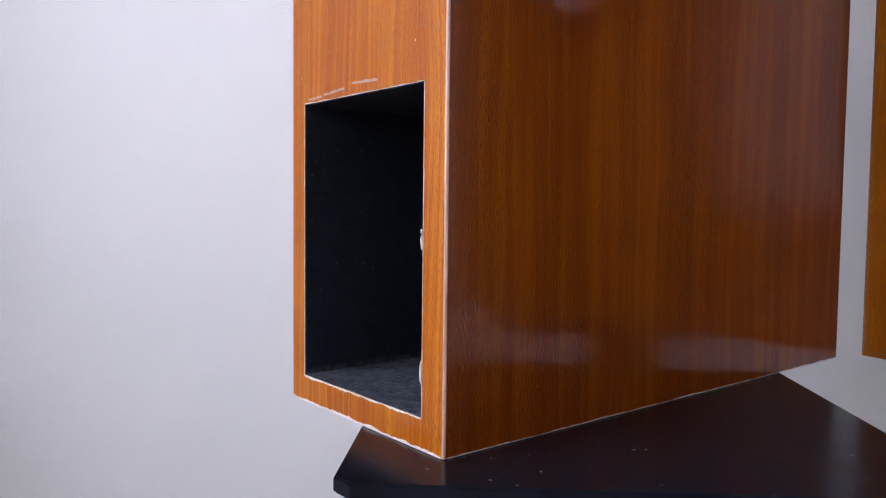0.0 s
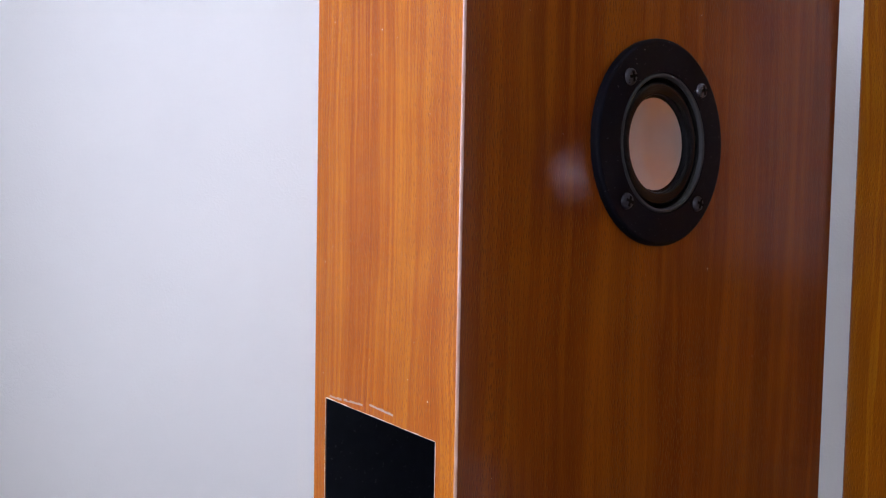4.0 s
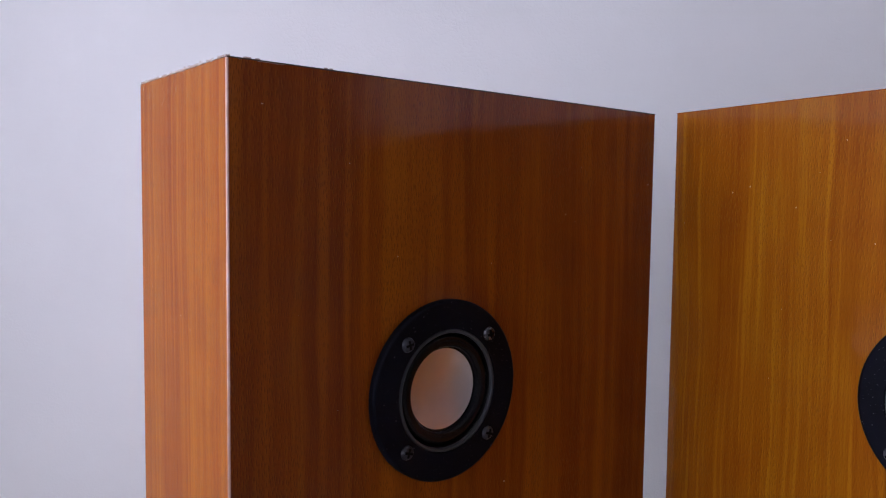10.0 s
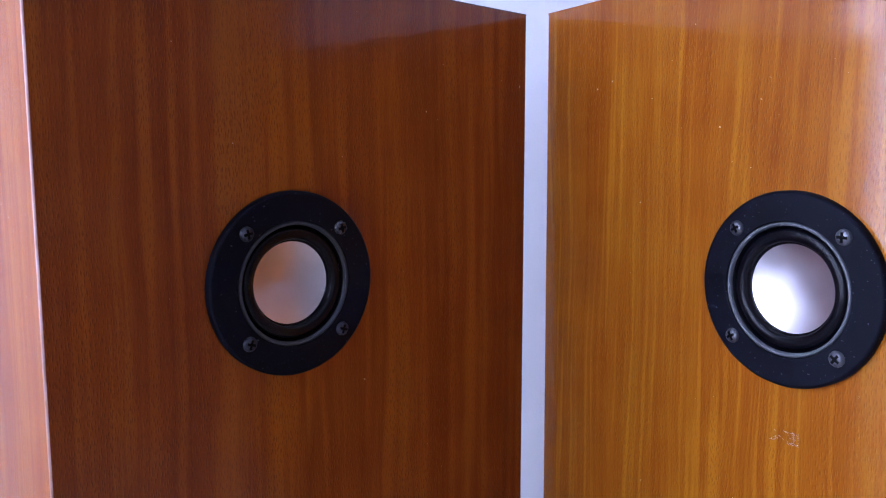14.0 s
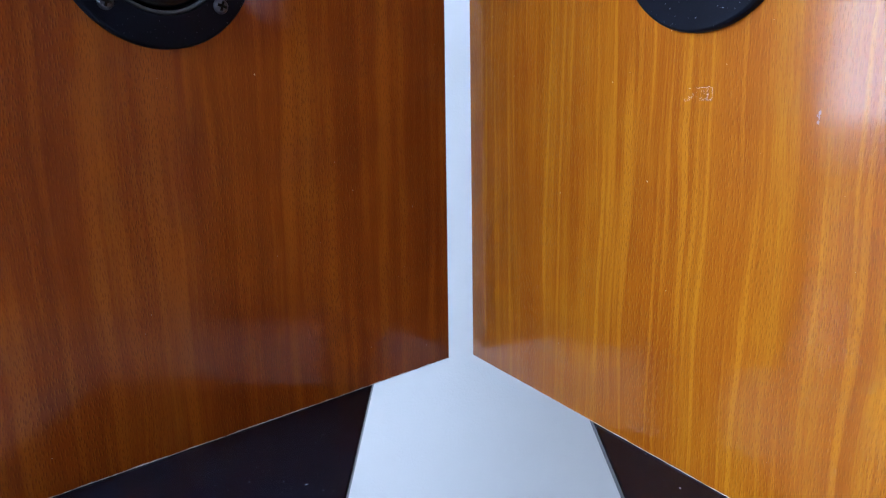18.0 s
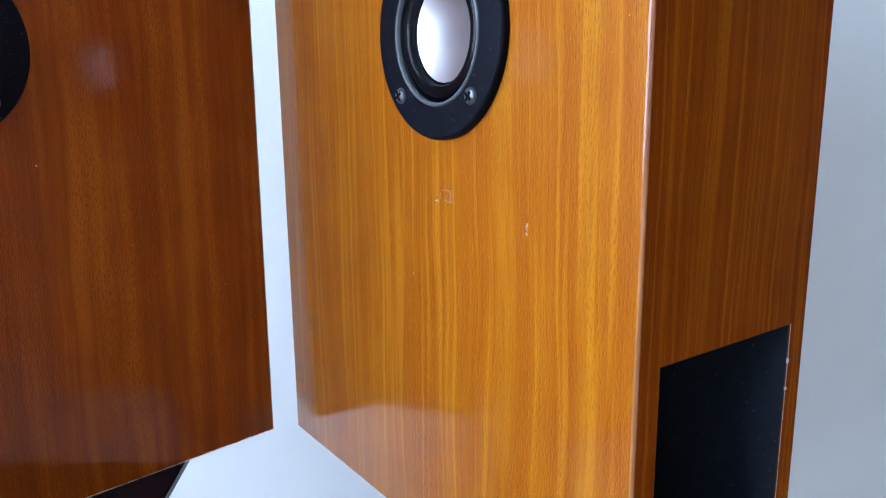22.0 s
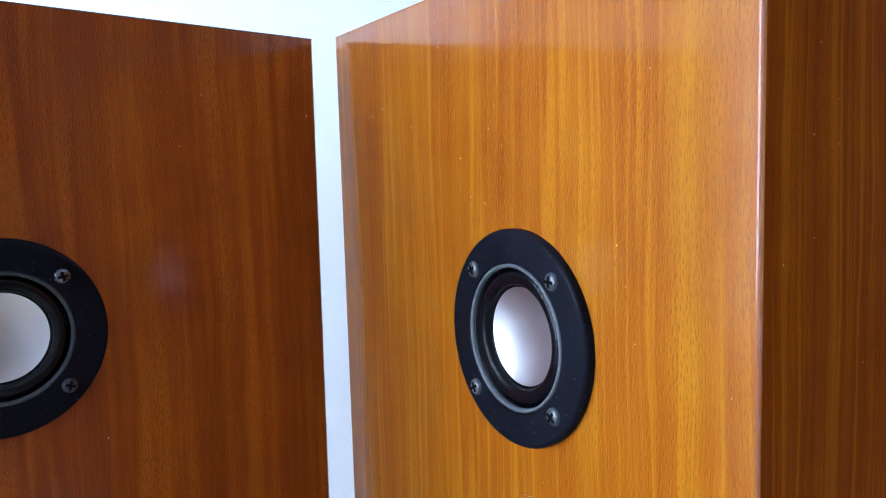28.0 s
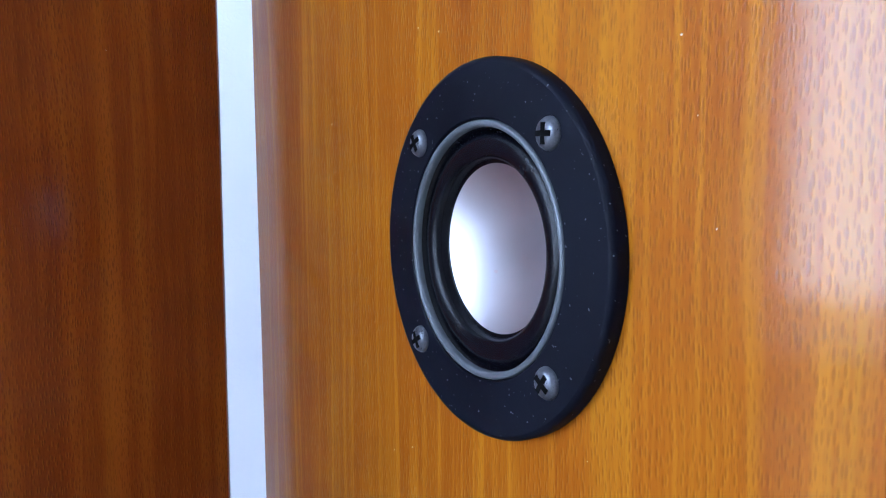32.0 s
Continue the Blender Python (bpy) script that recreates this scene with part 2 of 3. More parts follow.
def duct_felt():
    """Black ribbed lining cloth with lint on it."""
    n = Nodes("black_ribbed_lining")
    vec, x, y, z = n.object_xyz()
    rib = n.t.nodes.new("ShaderNodeTexWave")
    rib.inputs["Scale"].default_value, rib.inputs["Distortion"].default_value = 110, 1.2
    rib.bands_direction = "Y"
    n.put(rib.inputs["Vector"], vec)
    lint = n.ramp(n.noise(vec, 420, 2), [(0.66, 0.0), (0.74, 1.0)])
    dust = n.noise(vec, 40, 4)
    col = n.mix(n.math("MULTIPLY", rib.outputs["Fac"], 0.5), (0.006, 0.008, 0.014), (0.022, 0.028, 0.046))
    fallen = n.math("MULTIPLY", n.ramp(n.math("MULTIPLY", z, 10), [(0.135, 1.0), (0.17, 0.0)]), n.ramp(n.noise(vec, 330, 3), [(0.35, 0.10), (0.7, 0.55)]))
    col = n.mix(fallen, col, (0.13, 0.14, 0.18))
    n.set(Base_Color=n.mix(n.math("MULTIPLY", lint, n.math("MULTIPLY", dust, 0.35)), col, (0.18, 0.19, 0.22)), Roughness=0.75, Specular_IOR_Level=0.3)
    n.bump(rib.outputs["Fac"], 0.4, 0.0006)
    return n.mat


def dome_metal():
    n = Nodes("satin_aluminium_dome")
    vec, x, y, z = n.object_xyz()
    speck = n.ramp(n.noise(vec, 420, 1), [(0.77, 0.0), (0.80, 1.0)])
    haze = n.noise(vec, 70, 3)
    n.set(Base_Color=n.mix(n.math("MULTIPLY", speck, 0.25), n.ramp(haze, [(0.3, (0.68, 0.65, 0.68)), (0.7, (0.74, 0.71, 0.74))]), (0.75, 0.45, 0.42)),
          Metallic=1.0, Roughness=n.ramp(haze, [(0.3, 0.34), (0.7, 0.40)]))
    n.bump(n.noise(vec, 1200, 1), 0.04, 0.0002)
    return n.mat


MAT_WALL = wallpaper()
MAT_PLATE = dusty_black("matt_black_plastic", (0.0026, 0.0032, 0.0070), 0.50, 0.35, 900, 0.745, gloss=0.10)
MAT_RUBBER = plain("glossy_black_rubber", (0.003, 0.003, 0.005), 0.24, vary=0.1, scale=90, Specular_IOR_Level=0.25)
# One ring plastic in two copies; the left is darkened for shade.
MAT_RING = [plain("shaded_plastic_ring", (0.050, 0.054, 0.060), 0.42, vary=0.2, scale=120, Specular_IOR_Level=0.25),
            plain("grey_plastic_ring", (0.095, 0.102, 0.11), 0.34, vary=0.2, scale=120)]
MAT_DOME = dome_metal()
MAT_SCREW = [plain("black_oxide_screw", (0.060, 0.063, 0.078), 0.30, metal=0.7, vary=0.4, scale=300, bump=0.1),
             # Same screw, brightened for the window light on the right driver.
             plain("lit_oxide_screw", (0.130, 0.133, 0.150), 0.30, metal=0.7, vary=0.35, scale=300, bump=0.1)]
MAT_SCREW_WORN = plain("worn_bright_screw", (0.14, 0.14, 0.16), 0.26, metal=0.9, vary=0.6, scale=500, bump=0.3)
MAT_SLOT = plain("dark_recess", (0.004, 0.004, 0.004), 0.8, Specular_IOR_Level=0.05)
MAT_LINING = duct_felt()
MAT_RAW = plain("raw_chipboard_edge", (0.60, 0.53, 0.47), 0.85, vary=0.25, scale=400, bump=0.4)
MAT_SPECK = plain("pale_paint_speck", (0.58, 0.44, 0.35), 0.6, vary=0.15, scale=500)
MAT_GLUE = plain("dried_glue_residue", (0.56, 0.36, 0.25), 0.55, vary=0.3, scale=700, bump=0.4, Alpha=0.22)
MAT_SCRATCH = plain("pale_scratch", (0.66, 0.47, 0.42), 0.6, vary=0.2, scale=600, bump=0.3, Alpha=0.5)
# Near-white colour paints the light strip mirrored in the right baffle.
MAT_END_PALE = plain("pale_reflected_end", (0.80, 0.77, 0.75), 0.8, vary=0.08, scale=300, bump=0.2)
# Dark colour stands in for shade on the right cabinet's end.
MAT_END_DARK = plain("darkened_end", (0.040, 0.016, 0.007), 0.9, vary=0.3, scale=200, Specular_IOR_Level=0.05)
MAT_TOP = plain("dark_top_edge", (0.045, 0.022, 0.012), 0.6, vary=0.3, scale=200)
MAT_STAND = dusty_black("black_lacquered_steel", (0.006, 0.007, 0.012), 0.20, 0.35, 330, 0.77, gloss=0.17)
MAT_SCUFF = plain("grey_scuff", (0.20, 0.215, 0.26), 0.6, vary=0.4, scale=500)
MAT_FRAME = plain("white_window_paint", (0.80, 0.80, 0.79), 0.35)
# Room surfaces out of view, toned for bounce light.
MAT_ROOM = plain("room_wall_paint", (0.82, 0.81, 0.79), 0.8, scale=8, bump=0.1)
# Dark colour stands in for shade on the unseen right wall.
MAT_ROOM_DARKENED = plain("darkened_room_wall", (0.15, 0.14, 0.13), 0.8, scale=8, bump=0.1)
MAT_CEIL = plain("white_ceiling_paint", (0.8, 0.8, 0.79), 0.85, scale=8)
MAT_FLOOR = plain("pale_floor_boards", (0.60, 0.53, 0.44), 0.45, vary=0.35, scale=9)


def glass():
    n = Nodes("window_glass")
    n.set(Base_Color=(1.0, 1.0, 1.0), Roughness=0.0, Transmission_Weight=1.0, IOR=1.05)
    return n.mat


MAT_GLASS = glass()


# ---------------------------------------------------------------- mesh helpers
def mesh_object(name, bm, material, smooth=None):
    bmesh.ops.recalc_face_normals(bm, faces=bm.faces)
    data = bpy.data.meshes.new(name)
    bm.to_mesh(data)
    bm.free()
    for m in (material if isinstance(material, (list, tuple)) else [material]):
        data.materials.append(m)
    if smooth is not None:
        data.set_sharp_from_angle(angle=radians(smooth))
        data.polygons.foreach_set("use_smooth", [p.area < 4e-4 and not (abs(p.normal.y) > 0.9999 and p.area > 2e-5) for p in data.polygons])
    if len(data.materials) > 1:
        data.polygons.foreach_set("material_index", [1 if abs(p.normal.x) > 0.12 and p.normal.y < -0.12 else 0 for p in data.polygons])
    return new(name, data)


def part(name, bm, material, parent, label="", smooth=None):
    ob = mesh_object(name, bm, material, smooth)
    ob.parent = parent
    if label:
        tagged(ob, label)
    return ob


def thing(name, m, label, category, group="", kind=""):
    ob = new(name)
    ob.empty_display_size = 0.05
    ob.matrix_world = m
    return tagged(ob, label, category, group, kind)


def prism(bm, outline, z0, z1, side=1):
    """An upright prism over an outline of (x, y); side -1 mirrors x."""
    low = [bm.verts.new((side * x, y, z0)) for x, y in outline]
    high = [bm.verts.new((side * x, y, z1)) for x, y in outline]
    bm.faces.new(low)
    bm.faces.new(high)
    for i in range(len(outline)):
        j = (i + 1) % len(outline)
        bm.faces.new((low[i], low[j], high[j], high[i]))


def box(bm, x0, x1, y0, y1, z0, z1, bevel=0.0):
    made = bmesh.ops.create_cube(bm, size=1.0, matrix=Matrix.LocRotScale(((x0 + x1) / 2, (y0 + y1) / 2, (z0 + z1) / 2), None, (abs(x1 - x0), abs(y1 - y0), abs(z1 - z0))))
    if bevel:
        edges = {e for v in made["verts"] for e in v.link_edges}
        bmesh.ops.bevel(bm, geom=list(edges), offset=bevel, segments=2, affect="EDGES", profile=0.5)


def pierce(bm, cx, cz, radius, depth, seg=64):
    """Cuts a round hole through a panel whose faces lie at y = 0 and y = depth."""
    rings = []
    for y in (0.0, depth):
        flat = max((f for f in bm.faces if all(abs(v.co.y - y) < 1e-6 for v in f.verts)), key=lambda f: f.calc_area())
        outer = list(flat.edges)
        bmesh.ops.delete(bm, geom=[flat], context="FACES_ONLY")
        ring = [bm.verts.new((cx + radius * math.cos(2 * math.pi * i / seg), y, cz + radius * math.sin(2 * math.pi * i / seg))) for i in range(seg)]
        inner = [bm.edges.new((ring[i], ring[(i + 1) % seg])) for i in range(seg)]
        bmesh.ops.triangle_fill(bm, use_beauty=True, use_dissolve=False, edges=outer + inner)
        rings.append(ring)
    for i in range(seg):
        j = (i + 1) % seg
        bm.faces.new((rings[0][i], rings[0][j], rings[1][j], rings[1][i]))


def lathe(bm, profile, cx, cz, y0, seg=96):
    """Turns (radius, height) round an axis that leaves the face at (cx, cz) towards -y."""
    rings = []
    for r, h in profile:
        if r < 1e-6:
            rings.append([bm.verts.new((cx, y0 - h, cz))])
        else:
            rings.append([bm.verts.new((cx + r * math.cos(2 * math.pi * i / seg), y0 - h, cz + r * math.sin(2 * math.pi * i / seg))) for i in range(seg)])
    for a, b in zip(rings, rings[1:]):
        for i in range(seg):
            j = (i + 1) % seg
            if len(a) == 1:
                bm.faces.new((a[0], b[i], b[j]))
            elif len(b) == 1:
                bm.faces.new((a[i], a[j], b[0]))
            else:
                bm.faces.new((a[i], a[j], b[j], b[i]))


def ragged_strip(bm, place, length, width, proud, rng, step=0.0016, gaps=0.0, fray=0.6):
    """A thin torn strip along an edge. place(s, w, h) gives the point at s along, w across and h proud of the face."""
    count = max(2, int(length / step))
    run = []
    drift = 0.0

    def close():
        if len(run) > 1:
            rows = [[bm.verts.new(place(s, w, h)) for w, h in ((0, 0.0), (0, proud), (wid, proud), (wid * 1.05, 0.0))] for s, wid in run]
            for a, b in zip(rows, rows[1:]):
                for k in range(3):
                    bm.faces.new((a[k], a[k + 1], b[k + 1], b[k]))
        run.clear()

    skip = 0
    for i in range(count + 1):
        if skip > 0:
            skip -= 1
            close()
            continue
        if rng.random() < gaps:
            skip = rng.randint(2, 9)
            close()
            continue
        drift = 0.82 * drift + 0.18 * rng.uniform(-1, 1)
        run.append((length * i / count, max(0.12, 1 + fray * 1.6 * drift + rng.uniform(-0.25, 0.25)) * width))
    close()


def blob(bm, place, w, h, proud, rng, count=9):
    """A flat irregular fleck at a spot of a face."""
    ring, top = [], []
    for i in range(count):
        a = 2 * math.pi * i / count
        k = rng.uniform(0.65, 1.25)
        ring.append(bm.verts.new(place(math.cos(a) * w * k, math.sin(a) * h * k, 0.0)))
        top.append(bm.verts.new(place(math.cos(a) * w * k * 0.7, math.sin(a) * h * k * 0.7, proud)))
    for i in range(count):
        j = (i + 1) % count
        bm.faces.new((ring[i], ring[j], top[j], top[i]))
    bm.faces.new(top)


# ---------------------------------------------------------------- the room
def room():
    x0, x1, y0, y1, z1 = WINDOW_X, 1.8, -2.5, WALL_Y, 2.4
    bm = bmesh.new()
    box(bm, x0 - 0.2, x1 + 0.15, y1, y1 + 0.15, -0.1, z1 + 0.1)
    tagged(mesh_object("wall_back", bm, MAT_WALL), "white embossed vinyl wallpaper on a plain wall", "wall", kind="structure")
    bm = bmesh.new()
    box(bm, x1, x1 + 0.15, y0, WALL_SPLIT_Y, -0.1, z1 + 0.1)
    tagged(mesh_object("wall_right", bm, MAT_ROOM_DARKENED), "unseen room wall, coloured dark to keep reflections dim", "wall", kind="structure")
    # Added pale wall end, out of view; it mirrors as sheen in the left baffle.
    bm = bmesh.new()
    box(bm, x1, x1 + 0.15, WALL_SPLIT_Y, y1, -0.1, z1 + 0.1)
    tagged(mesh_object("wall_right_end", bm, MAT_WALL), "unseen white papered wall end, added for the left baffle's sheen", "wall", kind="structure")
    bm = bmesh.new()
    box(bm, x0 - 0.25, x1 + 0.15, y0 - 0.15, y0, -0.1, z1 + 0.1)
    tagged(mesh_object("wall_front", bm, MAT_ROOM), "plain painted room wall", "wall", kind="structure")
    bm = bmesh.new()
    box(bm, x0 - 0.2, x0, y0, WIN_Y0, 0, z1)
    box(bm, x0 - 0.2, x0, WIN_Y1, y1, 0, z1)
    box(bm, x0 - 0.2, x0, WIN_Y0, WIN_Y1, 0, WIN_Z0)
    box(bm, x0 - 0.2, x0, WIN_Y0, WIN_Y1, WIN_Z1, z1)
    tagged(mesh_object("wall_left", bm, MAT_WALL), "white papered wall with a window opening", "wall", kind="structure")
    bm = bmesh.new()
    box(bm, x0 - 0.2, x1, y0, y1, -0.1, 0)
    tagged(mesh_object("floor", bm, MAT_FLOOR), "pale wooden floor", "floor", kind="structure")
    bm = bmesh.new()
    box(bm, x0 - 0.2, x1, y0, y1, z1, z1 + 0.1)
    tagged(mesh_object("ceiling", bm, MAT_CEIL), "plain white ceiling", "ceiling", kind="structure")
    win = thing("window_1", pose(x0, (WIN_Y0 + WIN_Y1) / 2, WIN_Z0), "wide white painted window with three clear panes", "window", kind="structure")
    w, h = (WIN_Y1 - WIN_Y0) / 2, WIN_Z1 - WIN_Z0
    bm = bmesh.new()
    posts = (-w + 0.025, -w / 3, w / 3, w - 0.025)
    for a, b, c, d in [(-w, w, 0, 0.05), (-w, w, h - 0.05, h)] + [(q - 0.025, q + 0.025, 0.05, h - 0.05) for q in posts]:
        box(bm, -0.12, -0.06, a, b, c, d, 0.003)
    part("window_frame", bm, MAT_FRAME, win)
    for a, b in zip(posts, posts[1:]):
        bm = bmesh.new()
        box(bm, -0.093, -0.088, a + 0.025, b - 0.025, 0.05, h - 0.05)
        part("pane", bm, MAT_GLASS, win).visible_shadow = False
    bm = bmesh.new()
    box(bm, -0.06, 0.05, -w - 0.03, w + 0.03, -0.03, -0.001, 0.004)
    part("window_sill", bm, MAT_FRAME, win)


WALL_Y = 0.22
room()

# ---------------------------------------------------------------- loudspeakers
W, D, H = 0.3301, 0.1207, 0.4549
PORT, RIM_NEAR, RIM_FAR = ((0.0129, 0.1437), (0.0142, 0.1452)), 0.0140, 0.0126
DRIVER_U, DRIVER_Z, SCREW = (W - 0.1983, W - 0.2005), (0.2803, 0.2822), 0.0302
STAND_Z = 0.5985
EDGE = 0.0013, 0.0018


def arc(cx, cy, r, a0, a1, steps=5):
    return [(cx + r * math.cos(radians(a0 + (a1 - a0) * i / steps)), cy + r * math.sin(radians(a0 + (a1 - a0) * i / steps))) for i in range(steps + 1)]


def screw(parent, cx, cz, y0, turn, worn, which):
    bm = bmesh.new()
    lathe(bm, [(0.0, 0.0023), (0.0020, 0.0022), (0.0030, 0.0019), (0.0037, 0.0013), (0.0041, 0.0006), (0.0042, 0.0)], cx, cz, y0, 28)
    head = part("screw", bm, MAT_SCREW_WORN if worn else MAT_SCREW[which], parent, "worn shiny cross-head screw" if worn else "black pan-head cross screw", 40)
    bm = bmesh.new()
    for k in (0, 90):
        c, s = math.cos(radians(turn + k)), math.sin(radians(turn + k))
        pts = []
        for u, v in ((-0.0026, -0.0007), (0.0026, -0.0007), (0.0026, 0.0007), (-0.0026, 0.0007)):
            pts.append((cx + u * c - v * s, cz + u * s + v * c))
        low = [bm.verts.new((x, y0 - 0.0012, z)) for x, z in pts]
        high = [bm.verts.new((x, y0 - 0.00236 - 0.00003 * k / 90, z)) for x, z in pts]
        bm.faces.new(high)
        for i in range(4):
            j = (i + 1) % 4
            bm.faces.new((low[i], low[j], high[j], high[i]))
    part("cross_slot", bm, MAT_SLOT, head)


def loudspeaker(m, side, which, label, seed):
    rng = random.Random(seed)
    sp = thing("loudspeaker", m, label, "loudspeaker", "pair of loudspeakers")
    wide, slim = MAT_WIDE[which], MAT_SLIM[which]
    t, r, lip = 0.0125, EDGE[which], 0.0008
    zt = H - lip
    port_low, port_high = PORT[which]
    # broad panel, its free edge rounded over and mitred
    bm = bmesh.new()
    prism(bm, arc(r, r, r, 225, 270) + arc(W - 0.0016, 0.001, 0.001, 270, 360, 3) + [(W - 0.0006, t), (t, t)], 0, zt, side)
    pierce(bm, side * DRIVER_U[which], DRIVER_Z[which], 0.0357, t)
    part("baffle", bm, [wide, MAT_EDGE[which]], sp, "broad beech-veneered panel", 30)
    # slim panel with the square port
    bm = bmesh.new()
    full = [(t, t)] + arc(r, r, r, 225, 180) + arc(0.001, D - 0.001, 0.001, 180, 90, 3) + [(t, D)]
    prism(bm, full, 0, port_low, side)
    prism(bm, full, port_high, zt, side)
    prism(bm, [(t, t)] + arc(r, r, r, 225, 180) + [(0, RIM_NEAR), (t, RIM_NEAR)], port_low, port_high, side)
    prism(bm, [(0, D - RIM_FAR)] + arc(0.001, D - 0.001, 0.001, 180, 90, 3) + [(t, D), (t, D - RIM_FAR)], port_low, port_high, side)
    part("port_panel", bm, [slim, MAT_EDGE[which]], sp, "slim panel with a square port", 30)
    bm = bmesh.new()
    prism(bm, [(t + 0.0002, D - 0.011), (W, D - 0.011), (W, D), (t + 0.0002, D)], 0, zt, side)
    part("rear_panel", bm, wide, sp)
    # Far end, out of view; its colour only shapes the opposite baffle's reflection.
    bm = bmesh.new()
    prism(bm, [(W - t, 0.040), (W, 0.040), (W, D - 0.011), (W - t, D - 0.011)], 0, zt, side)
    part("end_panel", bm, MAT_END_DARK if which else MAT_END_PALE, sp, "end coloured dark to keep its reflection dim" if which else "end coloured pale for its bright reflection")
    bm = bmesh.new()
    prism(bm, [(W - 0.0004, 0.0008), (W, 0.0012), (W, 0.040), (W - t, 0.040), (W - t, t + 0.0002), (W - 0.0004, t + 0.0002)], 0, zt, side)
    part("end_strip", bm, MAT_END_DARK if which else MAT_END_PALE, sp, "end strip coloured dark to keep its reflection dim" if which else "end strip coloured pale for its bright reflection")
    bm = bmesh.new()
    prism(bm, [(0.0006, 0.0006), (W - 0.0004, 0.0004), (W - 0.0004, D), (0.0006, D)], zt, H, side)
    part("top_panel", bm, slim if which else MAT_TOP, sp, "" if which else "dark unveneered top edge")
    # port duct: five black walls behind the opening
    a, b, c, d, deep = RIM_NEAR, D - RIM_FAR, port_low, port_high, 0.26
    g = 0.0004
    bm = bmesh.new()
    shells = [[bm.verts.new((side * x, y, z)) for x in (0.0005, end) for y, z in ((lo, c + e), (hi, c + e), (hi, d - e), (lo, d - e))]
              for e, lo, hi, end in ((g, a + g, b - g, deep), (-g, a - g, b + g, deep + 0.001))]
    for q in shells:
        for i in range(4):
            k = (i + 1) % 4
            bm.faces.new((q[i], q[k], q[4 + k], q[4 + i]))
        bm.faces.new(q[4:])
    for i in range(4):
        k = (i + 1) % 4
        bm.faces.new((shells[0][i], shells[0][k], shells[1][k], shells[1][i]))
    part("port_duct", bm, MAT_LINING, sp, "dark lined port duct")

    # torn and worn edges
    on_wide = lambda u, z, h: (side * u, -h, z)
    on_slim = lambda y, z, h: (side * -h, y, z)
    bm = bmesh.new()
    ragged_strip(bm, lambda s, w, h: on_wide(0.0015 + s, w, h), W - 0.003, (0.0004, 0.00025)[which], 0.00020, rng, gaps=0.0, fray=1.2)
    if which == 0:
        ragged_strip(bm, lambda s, w, h: on_slim(0.0015 + s, w, h), D - 0.003, 0.0009, 0.00025, rng, step=0.0012, gaps=0.0, fray=1.1)
    tagged(part("worn_bottom_edge", bm, MAT_RAW, sp, "pale chipped bottom edge"), kind="stuff")
    bm = bmesh.new()
    ragged_strip(bm, lambda s, w, h: on_slim(a + s, c - w, h), b - a, (0.0007, 0.0004)[which], 0.0002, rng, step=0.0011, gaps=0.0, fray=1.1)
    if which == 0:
        ragged_strip(bm, lambda s, w, h: on_slim(a + s, d + w, h), b - a, 0.0003, 0.00015, rng, step=0.0011, gaps=0.0, fray=1.2)
        ragged_strip(bm, lambda s, w, h: on_slim(a - w, c + s, h), d - c, 0.00025, 0.00015, rng, step=0.0011, gaps=0.0, fray=1.2)
    ragged_strip(bm, lambda s, w, h: on_slim(b + w, c + s, h), d - c, 0.00025, 0.00015, rng, step=0.0011, gaps=0.0, fray=1.2)
    tagged(part("torn_port_edge", bm, MAT_RAW, sp, "torn pale veneer round the port"), kind="stuff")
    for zc, hh in ((0.031, 0.0044), (0.082, 0.0030), (0.0862, 0.0012)) if which == 0 else ((0.127, 0.0016), (0.113, 0.0010), (0.030, 0.0012)):
        bm = bmesh.new()
        edge = a + 0.0002 if which == 0 else b - 0.0001
        blob(bm, lambda u, v, h: on_slim(edge + u, zc + v, h), 0.0008, hh, 0.0007, rng, 11)
        part("veneer_chip", bm, MAT_RAW, sp, "lifted white veneer chip")
    bm = bmesh.new()
    ragged_strip(bm, lambda s, w, h: on_wide(0.001 + s, zt - w, h), 0.03, 0.0002, 0.0002, rng, step=0.0009, gaps=0.15, fray=1.3)
    ragged_strip(bm, lambda s, w, h: on_slim(0.001 + s, zt + 0.0012 - w, h), D - 0.004, 0.0009, 0.0003, rng, step=0.0007, gaps=(0.03, 0.12)[which], fray=0.8)
    for k in range(7):
        u = rng.uniform(0.0005, 0.02) if k < 5 else rng.uniform(0.03, 0.06)
        blob(bm, lambda p, q, h, u=u: (side * (u + p), 0.002 + q, H + h), 0.0016, 0.0012, 0.0007, rng, 7)
    tagged(part("frayed_top_edge", bm, MAT_SCRATCH, sp, "frayed pale veneer at the top corner"), kind="stuff")

    if which == 0:
        bm = bmesh.new()
        for _ in range(150):
            y, z = rng.uniform(0.004, 0.116), H - 0.001 - 0.022 * rng.random() ** 2.2
            blob(bm, lambda p, q, h: on_slim(y + p, z + q, h), rng.uniform(0.00012, 0.0003), rng.uniform(0.0004, 0.0018), 0.00006, rng, 6)
        tagged(part("scuff", bm, MAT_GLUE, sp, "pale rubbed scuffs under the top edge"), kind="stuff")
        bm = bmesh.new()
        for _ in range(46):
            y = rng.uniform(0.0, 0.05) if rng.random() < 0.5 else rng.uniform(0.0, D - 0.004)
            x, w = rng.uniform(0.0, 0.004), rng.uniform(0.0002, 0.0006)
            blob(bm, lambda p, q, h: (side * (x + p), 0.002 + y + q, H - 0.0003 + 2.2 * h), w, w * 1.5, rng.uniform(0.0003, 0.0009), rng, 7)
        tagged(part("torn_fibres", bm, MAT_RAW, sp, "pale torn fibres along the top edge"), kind="stuff")

